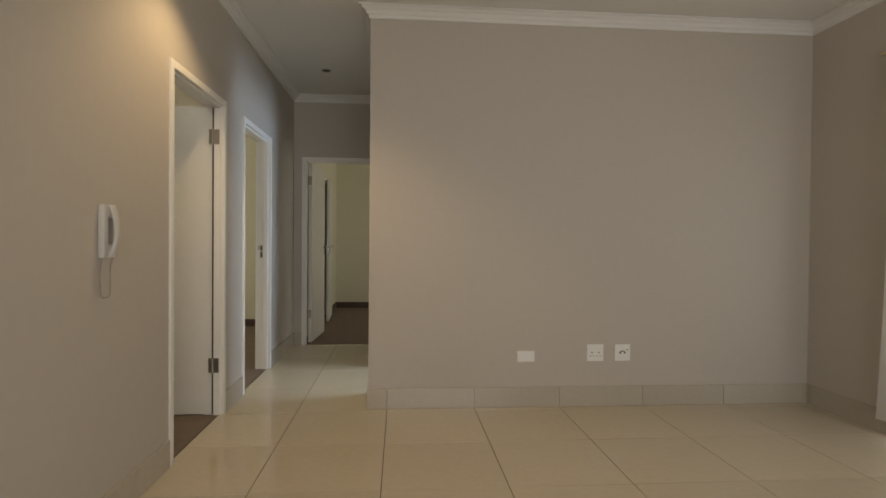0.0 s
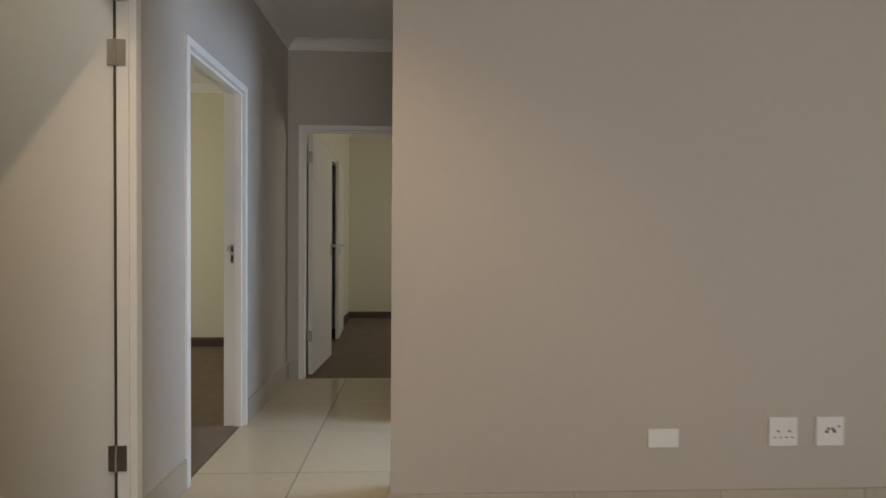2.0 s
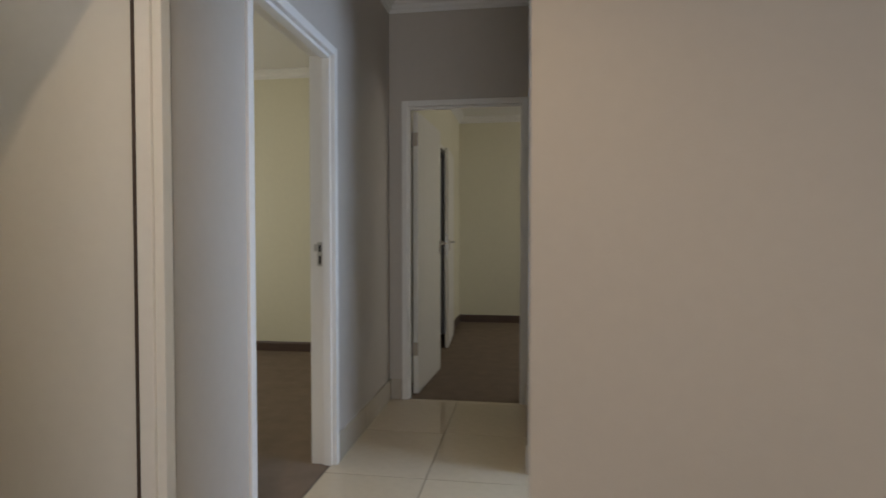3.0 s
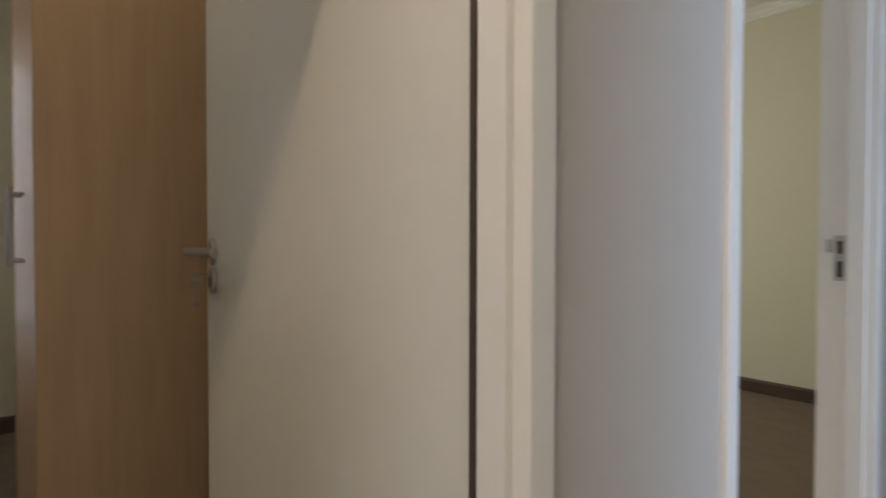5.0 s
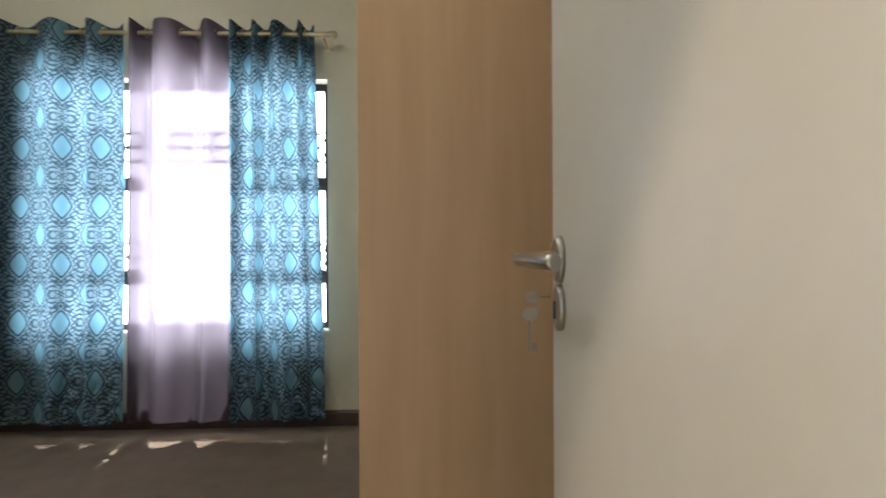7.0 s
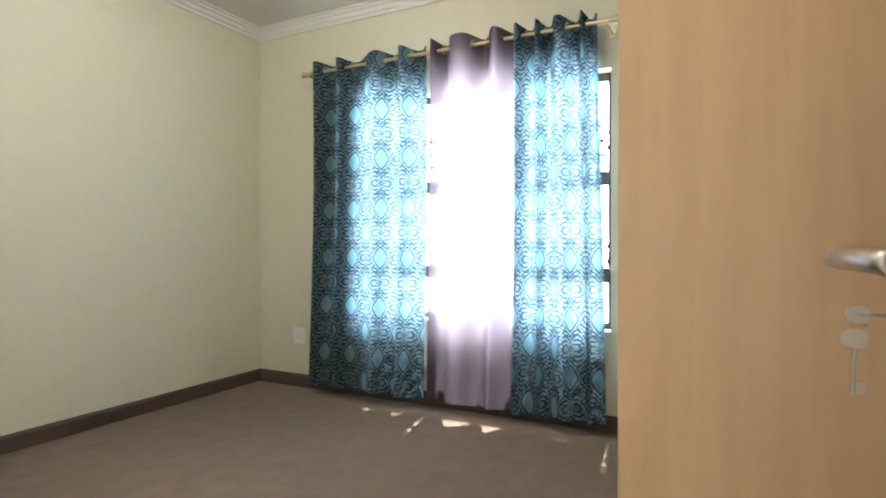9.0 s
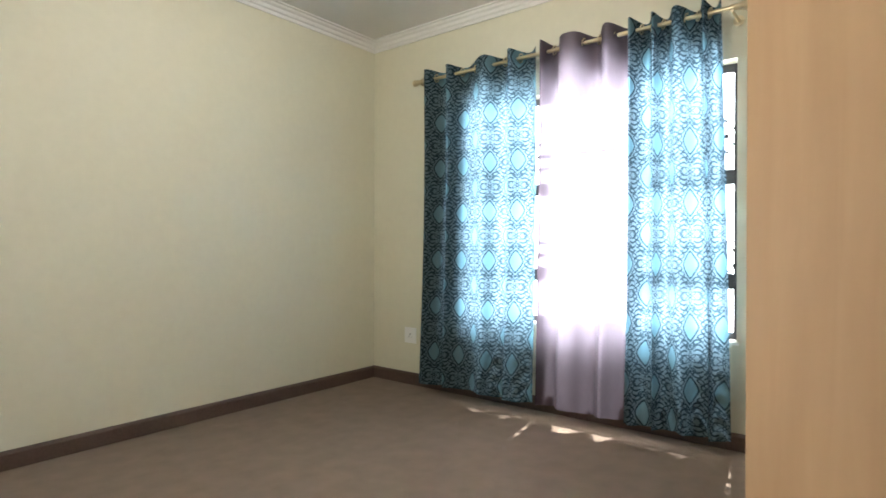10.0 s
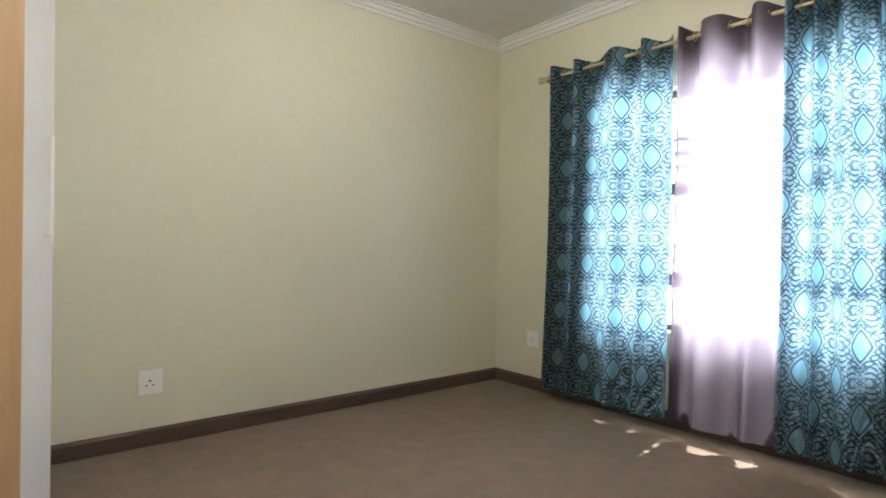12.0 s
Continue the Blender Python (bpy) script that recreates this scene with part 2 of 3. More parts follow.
def box(bm, lo, hi, bevel=0.0):
    c = [(a + b) / 2 for a, b in zip(lo, hi)]
    s = [abs(b - a) for a, b in zip(lo, hi)]
    got = bmesh.ops.create_cube(bm, size=1.0, matrix=Matrix.Translation(c) @ Matrix.Diagonal((*s, 1)))
    if bevel:
        edges = list({e for v in got["verts"] for e in v.link_edges})
        bmesh.ops.bevel(bm, geom=edges, offset=bevel, segments=2, profile=0.6, affect="EDGES")
    return bm


def boxes(*items, bevel=0.0):
    bm = bmesh.new()
    for lo, hi in items:
        box(bm, lo, hi, bevel)
    return bm


def tube(bm, a, b, r, n=16, r2=None):
    a, b = Vector(a), Vector(b)
    m = Matrix.Translation((a + b) / 2) @ (b - a).to_track_quat("Z", "Y").to_matrix().to_4x4()
    bmesh.ops.create_cone(bm, cap_ends=True, segments=n, radius1=r, radius2=r if r2 is None else r2, depth=(b - a).length, matrix=m)
    return bm


def bend(bm, points, r, n=8):
    """A round bar along a line of points."""
    pts = [Vector(p) for p in points]
    rings = []
    for i, p in enumerate(pts):
        d = (pts[min(i + 1, len(pts) - 1)] - pts[max(i - 1, 0)]).normalized()
        q = d.to_track_quat("Z", "Y")
        rings.append([bm.verts.new(p + q @ Vector((r * math.cos(k * math.tau / n), r * math.sin(k * math.tau / n), 0))) for k in range(n)])
    for u, v in zip(rings, rings[1:]):
        for k in range(n):
            bm.faces.new((u[k], u[(k + 1) % n], v[(k + 1) % n], v[k])).smooth = True
    bm.faces.new(rings[0][::-1]), bm.faces.new(rings[-1])
    return bm


def sweep(bm, path, profile, closed=False):
    """Run a section (distance to the left of the path, height) along a plan line, mitred at the corners."""
    n, rows = len(path), []
    for i, p in enumerate(path):
        p = Vector(p)
        before = (p - Vector(path[i - 1])).normalized() if closed or i else None
        after = (Vector(path[(i + 1) % n]) - p).normalized() if closed or i < n - 1 else None
        before, after = before or after, after or before
        l1, l2 = Vector((-before.y, before.x)), Vector((-after.y, after.x))
        off = (l1 + l2) / (1 + l1.dot(l2))
        rows.append([bm.verts.new((p.x + off.x * d, p.y + off.y * d, z)) for d, z in profile])
    pairs = list(zip(rows, rows[1:])) + ([(rows[-1], rows[0])] if closed else [])
    k = len(profile)
    for u, v in pairs:
        for j in range(k):
            bm.faces.new((u[j], u[(j + 1) % k], v[(j + 1) % k], v[j]))
    if not closed:
        bm.faces.new(rows[0]), bm.faces.new(rows[-1][::-1])
    bmesh.ops.recalc_face_normals(bm, faces=bm.faces[:])
    return bm


def wall(name, axis, at, thick, lo, hi, top, mat, label, holes=(), base=-0.05):
    """A wall across x or y at a place, from lo to hi along the other way; holes: (from, to, sill, head)."""
    spans, cur = [], lo
    for a, b, z0, z1 in sorted(holes):
        spans.append((cur, a, base, top))
        if z0 > base:
            spans.append((a, b, base, z0))
        if z1 < top:
            spans.append((a, b, z1, top))
        cur = b
    spans.append((cur, hi, base, top))
    bm = bmesh.new()
    for a, b, z0, z1 in spans:
        if b - a < 1e-4:
            continue
        if axis == "x":
            box(bm, (at, a, z0), (at + thick, b, z1))
        else:
            box(bm, (a, at, z0), (b, at + thick, z1))
    bmesh.ops.remove_doubles(bm, verts=bm.verts[:], dist=1e-5)
    return tagged(part(name, bm, mat), label, "wall", kind="structure")


# ---- plan ----
LX, T = -0.425, 0.11            # corridor-side face of the left wall, thickness of the walls
IX = LX - T                     # bedroom-side face
NY, CX = 3.628, 0.529           # living wall and its free corner
EX, SY = 3.72, -2.8             # living room's far sides
CY = 6.017                      # end of the corridor
H1, HB = 2.75, 2.81             # ceilings
D1, D2, D4 = (2.735, 3.555), (4.052, 4.876), (7.75, 8.56)
D3 = (-0.295, 0.489)
HEAD = 2.032
WX, BS, BN = -4.02, 0.014, 3.80   # bedroom: window wall, two sides
WIN = (1.06, 2.775, 0.572, 2.125)

# walls: each room has its own painted skin
wall("wall_left", "x", LX, -T / 2, SY, CY + T, H1 + 0.05, GREIGE, "greige painted plaster wall with two white door frames", [(D1[0] - 0.035, D1[1] + 0.035, -0.05, HEAD + 0.035), (D2[0] - 0.035, D2[1] + 0.035, -0.05, HEAD + 0.035)])
wall("wall_bedroom_east", "x", IX, T / 2, BS - T, BN + T / 2, HB + 0.05, CREAM, "cream painted bedroom wall beside the door", [(D1[0] - 0.035, D1[1] + 0.035, -0.05, HEAD + 0.035)])
wall("wall_bedroom_two_east", "x", IX, T / 2, BN + T / 2, 7.53, H1 + 0.05, CREAM, "cream painted wall of the second bedroom", [(D2[0] - 0.035, D2[1] + 0.035, -0.05, HEAD + 0.035)])
wall("wall_living", "y", NY, T, CX, EX + T, H1 + 0.05, GREIGE, "plain greige painted plaster living room wall")
wall("wall_terrace", "x", EX, T, SY - T, NY, H1 + 0.05, GREIGE, "greige painted wall with a tall curtained opening", [(0.75, 2.85, 0.02, 2.12)])
wall("wall_south", "y", SY, -T, LX - T, EX, H1 + 0.05, GREIGE, "greige painted wall with a wide window", [(0.4, 2.8, 0.6, 2.1)])
wall("wall_corridor_end", "y", CY, T, LX, 3.2, H1 + 0.05, GREIGE, "greige painted wall at the end of the corridor", [(D3[0] - 0.035, D3[1] + 0.035, -0.05, HEAD + 0.035)])
wall("wall_corridor_right", "x", CX, T, NY + T, CY, H1 + 0.05, GREIGE, "greige painted corridor wall with a wide opening", [(4.03, 4.90, -0.05, 2.07)])
wall("wall_window", "x", WX, -0.2, BS - T, BN + T / 2, HB + 0.05, CREAM, "cream painted bedroom wall with a large window", [WIN])
wall("wall_bedroom_south", "y", BS, -T, WX, IX, HB + 0.05, CREAM, "plain cream painted bedroom wall")
wall("wall_bedroom_north", "y", BN, T / 2, WX, IX, HB + 0.05, CREAM, "cream painted wall behind the wardrobe")
wall("wall_bedroom_two_south", "y", BN + T / 2, T / 2, WX, IX, H1 + 0.05, CREAM, "cream painted wall of the second bedroom")
wall("wall_bedroom_two_north", "y", 7.42, T, WX - 0.2, IX, H1 + 0.05, CREAM, "plain cream wall of the second bedroom")
wall("wall_bedroom_two_west", "x", WX, -0.2, BN + T / 2, 7.42, H1 + 0.05, CREAM, "cream wall of the second bedroom with a window", [(4.8, 6.4, 0.7, 2.2)])
RX = -0.355
wall("wall_main_west", "x", RX, -T, CY + T, 9.63, 2.75, CREAM, "cream painted wall of the main bedroom", [(D4[0] - 0.035, D4[1] + 0.035, -0.05, HEAD + 0.035)])
wall("wall_main_north", "y", 9.518, T, RX, 3.2, 2.75, CREAM, "plain cream wall of the main bedroom")
wall("wall_main_east", "x", 3.1, T, CY + T, 9.518, 2.75, CREAM, "cream wall of the main bedroom with a window", [(7.1, 8.7, 0.7, 2.2)])
wall("wall_ensuite", "x", -2.2, T, 7.53, 9.63, 2.75, CREAM, "cream wall of the dark side room")
wall("wall_ensuite_north", "y", 9.518, T, -2.2, RX - T, 2.75, CREAM, "cream wall of the dark side room")
wall("wall_bathroom_east", "x", 2.35, T, NY + T, 5.4, H1 + 0.05, CREAM, "bathroom wall with a window", [(4.05, 4.95, 0.9, 2.1)])
wall("wall_bathroom_north", "y", 5.3, T, CX + T, 2.35, H1 + 0.05, CREAM, "plain bathroom wall")


def slab(name, lo, hi, mat, label, category):
    return tagged(part(name, boxes((lo, hi)), mat), label, category, kind="structure")


slab("ceiling_living", (LX - 0.05, SY, H1), (EX, CY, H1 + 0.1), WHITE, "flat white painted ceiling of the living room", "ceiling")
slab("ceiling_bedroom", (WX, BS, HB), (IX, BN, HB + 0.1), WHITE, "flat white painted bedroom ceiling", "ceiling")
slab("ceiling_bedroom_two", (WX, BN + T, H1), (IX, 7.42, H1 + 0.1), WHITE, "flat white painted ceiling", "ceiling")
slab("ceiling_ensuite", (-2.2, 7.535, 2.66), (RX - T, 9.518, 2.8), WHITE, "flat white painted ceiling", "ceiling")
slab("ceiling_main", (RX, CY + T, 2.68), (3.1, 9.518, 2.8), WHITE, "flat white painted ceiling", "ceiling")
slab("floor_bedroom", (WX, BS, -0.1), (LX - 0.03, BN, 0.0), CARPET, "brown loop pile carpet", "floor")
slab("floor_bedroom_two", (WX, BN + T, -0.1), (LX - 0.03, 7.42, 0.0), CARPET, "brown loop pile carpet", "floor")
slab("floor_ensuite", (-2.09, 7.53, -0.1), (RX - T, 9.518, -0.002), TILE, "cream tile floor of the dark side room", "floor")
slab("floor_main", (RX - T + 0.002, CY + 0.03, -0.1), (3.1, 9.518, 0.0), CARPET, "brown loop pile carpet", "floor")
ground = slab("ground", (-60, -60, -0.4), (60, 60, -0.3), CONCRETE, "pale paved ground round the house", "ground")

# cornices: a cove with two steps
def cornice_profile(top, k=1.0):
    pts = [(0, -0.075), (0.010, -0.075), (0.013, -0.055), (0.026, -0.048), (0.034, -0.030), (0.052, -0.022), (0.060, -0.010), (0.078, -0.008), (0.078, 0.0), (0, 0.0)]
    return [(d * k, top + z * k - 0.001) for d, z in pts]


def cornice(name, path, top, k=1.0):
    return tagged(part(name, sweep(bmesh.new(), path, cornice_profile(top, k), True), WHITE), "white stepped plaster cornice below the ceiling", "cornice", kind="structure")


cornice("trim_living", [(LX, SY), (EX, SY), (EX, NY), (CX, NY), (CX, CY), (LX, CY)], H1)
cornice("trim_bedroom", [(WX, BS), (IX, BS), (IX, BN), (WX, BN)], HB, 1.05)
cornice("trim_bedroom_two", [(WX, BN + T), (IX, BN + T), (IX, 7.42), (WX, 7.42)], H1)
cornice("trim_main", [(RX, CY + T), (3.1, CY + T), (3.1, 9.518), (RX, 9.518)], 2.68)

# dark timber skirtings in the carpeted rooms
SK = [(0, 0.001), (0.016, 0.001), (0.016, 0.078), (0.010, 0.092), (0, 0.095)]


def skirting(name, path):
    return tagged(part(name, sweep(bmesh.new(), path, SK), BROWN), "dark brown stained timber skirting board", "skirting", kind="structure")


skirting("baseboard_bedroom", [(IX, D1[1] + 0.04), (IX, BN), (WX, BN), (WX, BS), (IX, BS), (IX, D1[0] - 0.04)])
skirting("baseboard_bedroom_two", [(IX, D2[1] + 0.04), (IX, 7.42), (WX, 7.42), (WX, BN + T), (IX, BN + T), (IX, D2[0] - 0.04)])
skirting("baseboard_main", [(D3[1] + 0.05, CY + T), (3.1, CY + T), (3.1, 9.518), (RX, 9.518), (RX, D4[1] + 0.04)])


# ---- doors ----
def door_frame(name, m, width, depth, label):
    """Pressed steel frame; local x along the wall from the first jamb, y through the wall away from the viewer's side."""
    top = empty(name, m, label, "door frame", kind="structure")
    f, w = 0.012, 0.04
    for nm, lo, hi in (("jamb", -w, 0.0), ("jamb", width, width + w)):
        a, b = (0.0, 0.012) if lo < 0 else (width - 0.012, width)
        bm = boxes(((lo, -f, 0.0), (hi, depth + f, HEAD + w)), bevel=0.004)
        box(bm, (a, 0.012, 0.0), (b, depth - 0.055, HEAD), 0.002)
        part(nm, bm, GLOSS, top)
    bm = boxes(((0, -f, HEAD), (width, depth + f, HEAD + w)), bevel=0.004)
    box(bm, (0.016, 0.012, HEAD - 0.016), (width - 0.016, depth - 0.055, HEAD), 0.002)
    part("head", bm, GLOSS, top)
    return top


def oval(bm, c, rx, rz, y0, y1, n=24):
    """An oval plate standing in x and z, from y0 to y1."""
    rows = []
    for y, k in ((y0, 1.0), (y1 * 0.7 + y0 * 0.3, 1.0), (y1, 0.85)):
        rows.append([bm.verts.new((c[0] + rx * k * math.cos(i * math.tau / n), y, c[1] + rz * k * math.sin(i * math.tau / n))) for i in range(n)])
    for u, v in zip(rows, rows[1:]):
        for i in range(n):
            bm.faces.new((u[i], u[(i + 1) % n], v[(i + 1) % n], v[i])).smooth = True
    bm.faces.new(rows[0]), bm.faces.new(rows[-1])
    bmesh.ops.recalc_face_normals(bm, faces=bm.faces[:])
    return bm


def lever_set(leaf, width, side, way):
    """Lever on an oval rose with a keyhole plate below, on one face of a leaf. side: y of the face, way: -1 or 1 outwards."""
    x, z = width - 0.040, 1.076
    rose = part("rose", oval(bmesh.new(), (x, z), 0.018, 0.029, side, side + way * 0.009), STEEL, leaf, "oval brushed steel rose")
    bm = tube(bmesh.new(), (x, side + way * 0.006, z), (x, side + way * 0.052, z), 0.0095)
    bend(bm, [(x + 0.012, side + way * 0.05, z), (x - 0.02, side + way * 0.052, z), (x - 0.07, side + way * 0.05, z), (x - 0.118, side + way * 0.047, z - 0.001), (x - 0.125, side + way * 0.043, z - 0.001)], 0.0095, 12)
    part("lever", bm, STEEL, rose, "straight brushed steel lever")
    bm = oval(bmesh.new(), (x, z - 0.061), 0.018, 0.029, side, side + way * 0.008)
    plate = part("keyhole_plate", bm, STEEL, leaf)
    part("keyhole", boxes(((x - 0.003, side + way * 0.0085, z - 0.075), (x + 0.003, side + way * 0.0095, z - 0.053))), DARK, plate)


def door_leaf(name, m, width, label, hinge_dx=0.0):
    """Leaf from its hinge edge (local x 0) outwards; its thickness runs along +y."""
    top = empty(name, m, label, "door")
    part("panel", boxes(((0.0, 0.0, 0.008), (width, 0.038, 2.024)), bevel=0.003), LEAF, top)
    lever_set(top, width, 0.0, -1)
    lever_set(top, width, 0.038, 1)
    part("lock_plate", boxes(((width - 0.0005, 0.008, 0.95), (width + 0.002, 0.030, 1.15))), STEEL, top)
    return top


def hinge(name, x, y, z, turn, label="dull metal butt hinge on the door frame"):
    top = empty(name, pose(x, y, z, 0, 0, turn), label, "hinge", "butt hinges")
    part("knuckle", tube(bmesh.new(), (0, 0, -0.05), (0, 0, 0.05), 0.0065, 12), HINGE, top)
    part("plate", boxes(((0.004, -0.002, -0.048), (0.040, 0.001, 0.048)), bevel=0.0006), HINGE, top)
    part("plate", boxes(((-0.026, -0.002, -0.048), (-0.004, 0.001, 0.048)), bevel=0.0006), HINGE, top)


door_frame("door_1", Matrix.Translation((LX, D1[0], 0)) @ Matrix.Rotation(radians(90), 4, "Z"), D1[1] - D1[0], T, "white painted steel door frame of the bedroom")
door_frame("door_2", Matrix.Translation((LX, D2[0], 0)) @ Matrix.Rotation(radians(90), 4, "Z"), D2[1] - D2[0], T, "white painted steel door frame of the second bedroom")
door_frame("door_3", pose(D3[0], CY, 0), D3[1] - D3[0], T, "white painted steel door frame at the corridor's end")
door_frame("door_4", Matrix.Translation((RX, D4[0], 0)) @ Matrix.Rotation(radians(90), 4, "Z"), D4[1] - D4[0], T, "white painted steel door frame in the main bedroom")

# the leaf of the bedroom door stands open into the room
ang = math.degrees(math.atan2(-0.031, -0.79))
door_leaf("bedroom_door", pose(-0.4865, 3.549, 0, 0, 0, ang) @ Matrix.Diagonal((1, -1, 1, 1)), 0.824, "off-white flush door standing open into the bedroom")
# a dark strip set proud of the leaf draws the shade in the gap
tagged(part("gap_shade_strip", boxes(((-0.4885, 3.5405, 0.01), (-0.4803, 3.5545, 2.03))), GAP_SHADE), "dark strip standing for the shade between door and frame", "door gap", kind="structure")
for z in (0.33, 1.83):
    hinge("butt_hinge", -0.484, 3.5395, z, 0)
door_leaf("corridor_end_door", pose(D3[0] + 0.012, CY + T + 0.012, 0, 0, 0, 87) @ Matrix.Diagonal((1, -1, 1, 1)), 0.78, "off-white flush door standing open into the main bedroom")
for z in (0.33, 1.83):
    hinge("butt_hinge", D3[0] + 0.008, CY + T + 0.009, z, 0)
door_leaf("side_room_door", pose(RX + 0.015, D4[1] - 0.01, 0, 0, 0, -86.5), 0.78, "off-white flush door ajar with keys in its lock")
door_leaf("second_bedroom_door", pose(IX - 0.012, D2[0] + 0.01, 0, 0, 0, 182) @ Matrix.Diagonal((1, 1, 1, 1)), 0.75, "off-white flush door standing open in the second bedroom")


def strike(x, y, z, label):
    top = empty("strike_plate", pose(x, y, z), label, "strike plate")
    part("plate", boxes(((-0.014, -0.002, -0.06), (0.014, 0.001, 0.06)), bevel=0.0006), STEEL, top)
    part("lip", boxes(((-0.03, -0.004, 0.015), (-0.012, -0.001, 0.05)), bevel=0.0006), STEEL, top)
    part("slot", boxes(((-0.006, -0.0035, -0.05), (0.006, -0.0022, -0.008))), DARK, top)
    part("slot", boxes(((-0.006, -0.0035, 0.012), (0.006, -0.0022, 0.045))), DARK, top)


strike(-0.495, D2[1] - 0.001, 1.055, "steel strike plate on the white door frame")


# keys hanging from the bedroom door's lock
def key_bunch(x, y, z):
    top = empty("key_bunch", pose(x, y, z, 0, 0, 90) @ Matrix.Scale(0.58, 4), "two dull metal keys hanging in the door lock", "keys")
    k = part("key", oval(bmesh.new(), (0, 0.0), 0.016, 0.013, -0.001, 0.0015), HINGE, top)
    part("shank", tube(bmesh.new(), (-0.002, 0.0, 0.0), (0.040, 0.002, 0.0), 0.002, 8), HINGE, k)
    k = part("key", oval(bmesh.new(), (-0.004, -0.036), 0.018, 0.014, -0.001, 0.0015), HINGE, top)
    bm = tube(bmesh.new(), (-0.004, 0.0, -0.05), (-0.006, 0.0, -0.118), 0.003, 8)
    box(bm, (-0.005, -0.001, -0.116), (0.009, 0.001, -0.098))
    part("shank", bm, HINGE, k)
    ring = [(-0.002 + 0.011 * math.cos(a), 0.0, -0.018 + 0.012 * math.sin(a)) for a in [i * math.tau / 14 for i in range(15)]]
    part("ring", bend(bmesh.new(), ring, 0.0012, 6), HINGE, top)


key_bunch(-1.272, 3.482, 1.028)


# ---- window of the bedroom ----
def bedroom_window():
    y0, y1, z0, z1 = WIN
    xg = WX - 0.12
    top = empty("window_1", pose(0, 0, 0), "dark steel window with ornamental burglar bars", "window", kind="structure")
    part("window_sill", boxes(((WX - 0.2, y0, z0 - 0.002), (WX + 0.012, y1 + 0.012, z0 + 0.014)), bevel=0.003), GLOSS, top)
    f = 0.035
    bm = boxes(((xg - 0.02, y0, z0 + 0.014), (xg + 0.02, y0 + f, z1)), ((xg - 0.02, y1 - f, z0 + 0.014), (xg + 0.02, y1, z1)), ((xg - 0.02, y0 + f, z0 + 0.014), (xg + 0.02, y1 - f, z0 + 0.05)), ((xg - 0.02, y0 + f, z1 - 0.045), (xg + 0.02, y1 - f, z1)), bevel=0.003)
    part("window_frame", bm, FRAME, top)
    bays = [y0 + f + (y1 - y0 - 2 * f) * i / 3 for i in range(4)]
    for y in bays[1:-1]:
        part("mullion", boxes(((xg - 0.018, y - 0.02, z0 + 0.05), (xg + 0.018, y + 0.02, z1 - 0.045)), bevel=0.003), FRAME, top)
    zs = [z0 + 0.05, 0.905, 1.495, z1 - 0.045]
    for i in range(3):
        a, b = bays[i] + (0.02 if i else 0), bays[i + 1] - (0.02 if i < 2 else 0)
        rails = zs if i != 1 else [zs[0], zs[-1]]  # the middle bay is one fixed pane
        for j in range(len(rails) - 1):
            lo, hi = rails[j] + (0.042 if j else 0), rails[j + 1] - (0.042 if j < len(rails) - 2 else 0)
            p = part("pane", boxes(((xg - 0.003, a, lo), (xg + 0.001, b, hi))), GLASS, top)
            p.visible_shadow = False
        for z in rails[1:-1]:
            part("transom", boxes(((xg - 0.018, a, z - 0.042), (xg + 0.018, b, z + 0.042)), bevel=0.003), FRAME, top)
        for z in (1.04, 1.72) if i != 1 else (1.72,):
            bm = bmesh.new()
            n = 4
            for k in range(n):
                c = a + (b - a) * (k + 0.5) / n
                r = (b - a) / n * 0.5
                for s in (-1, 1):
                    bend(bm, [(xg + 0.03, c + r * math.cos(t), z + s * 0.045 + 0.042 * math.sin(t)) for t in [i2 * math.tau / 12 for i2 in range(13)]], 0.006, 6)
            for s in (-0.09, 0.0, 0.09):
                tube(bm, (xg + 0.03, a, z + s), (xg + 0.03, b, z + s), 0.006, 8)
            part("burglar_bar", bm, FRAME, top, "dark scrolled steel bars")


bedroom_window()


# ---- curtains ----
RODX, RODZ = -3.86, 2.337


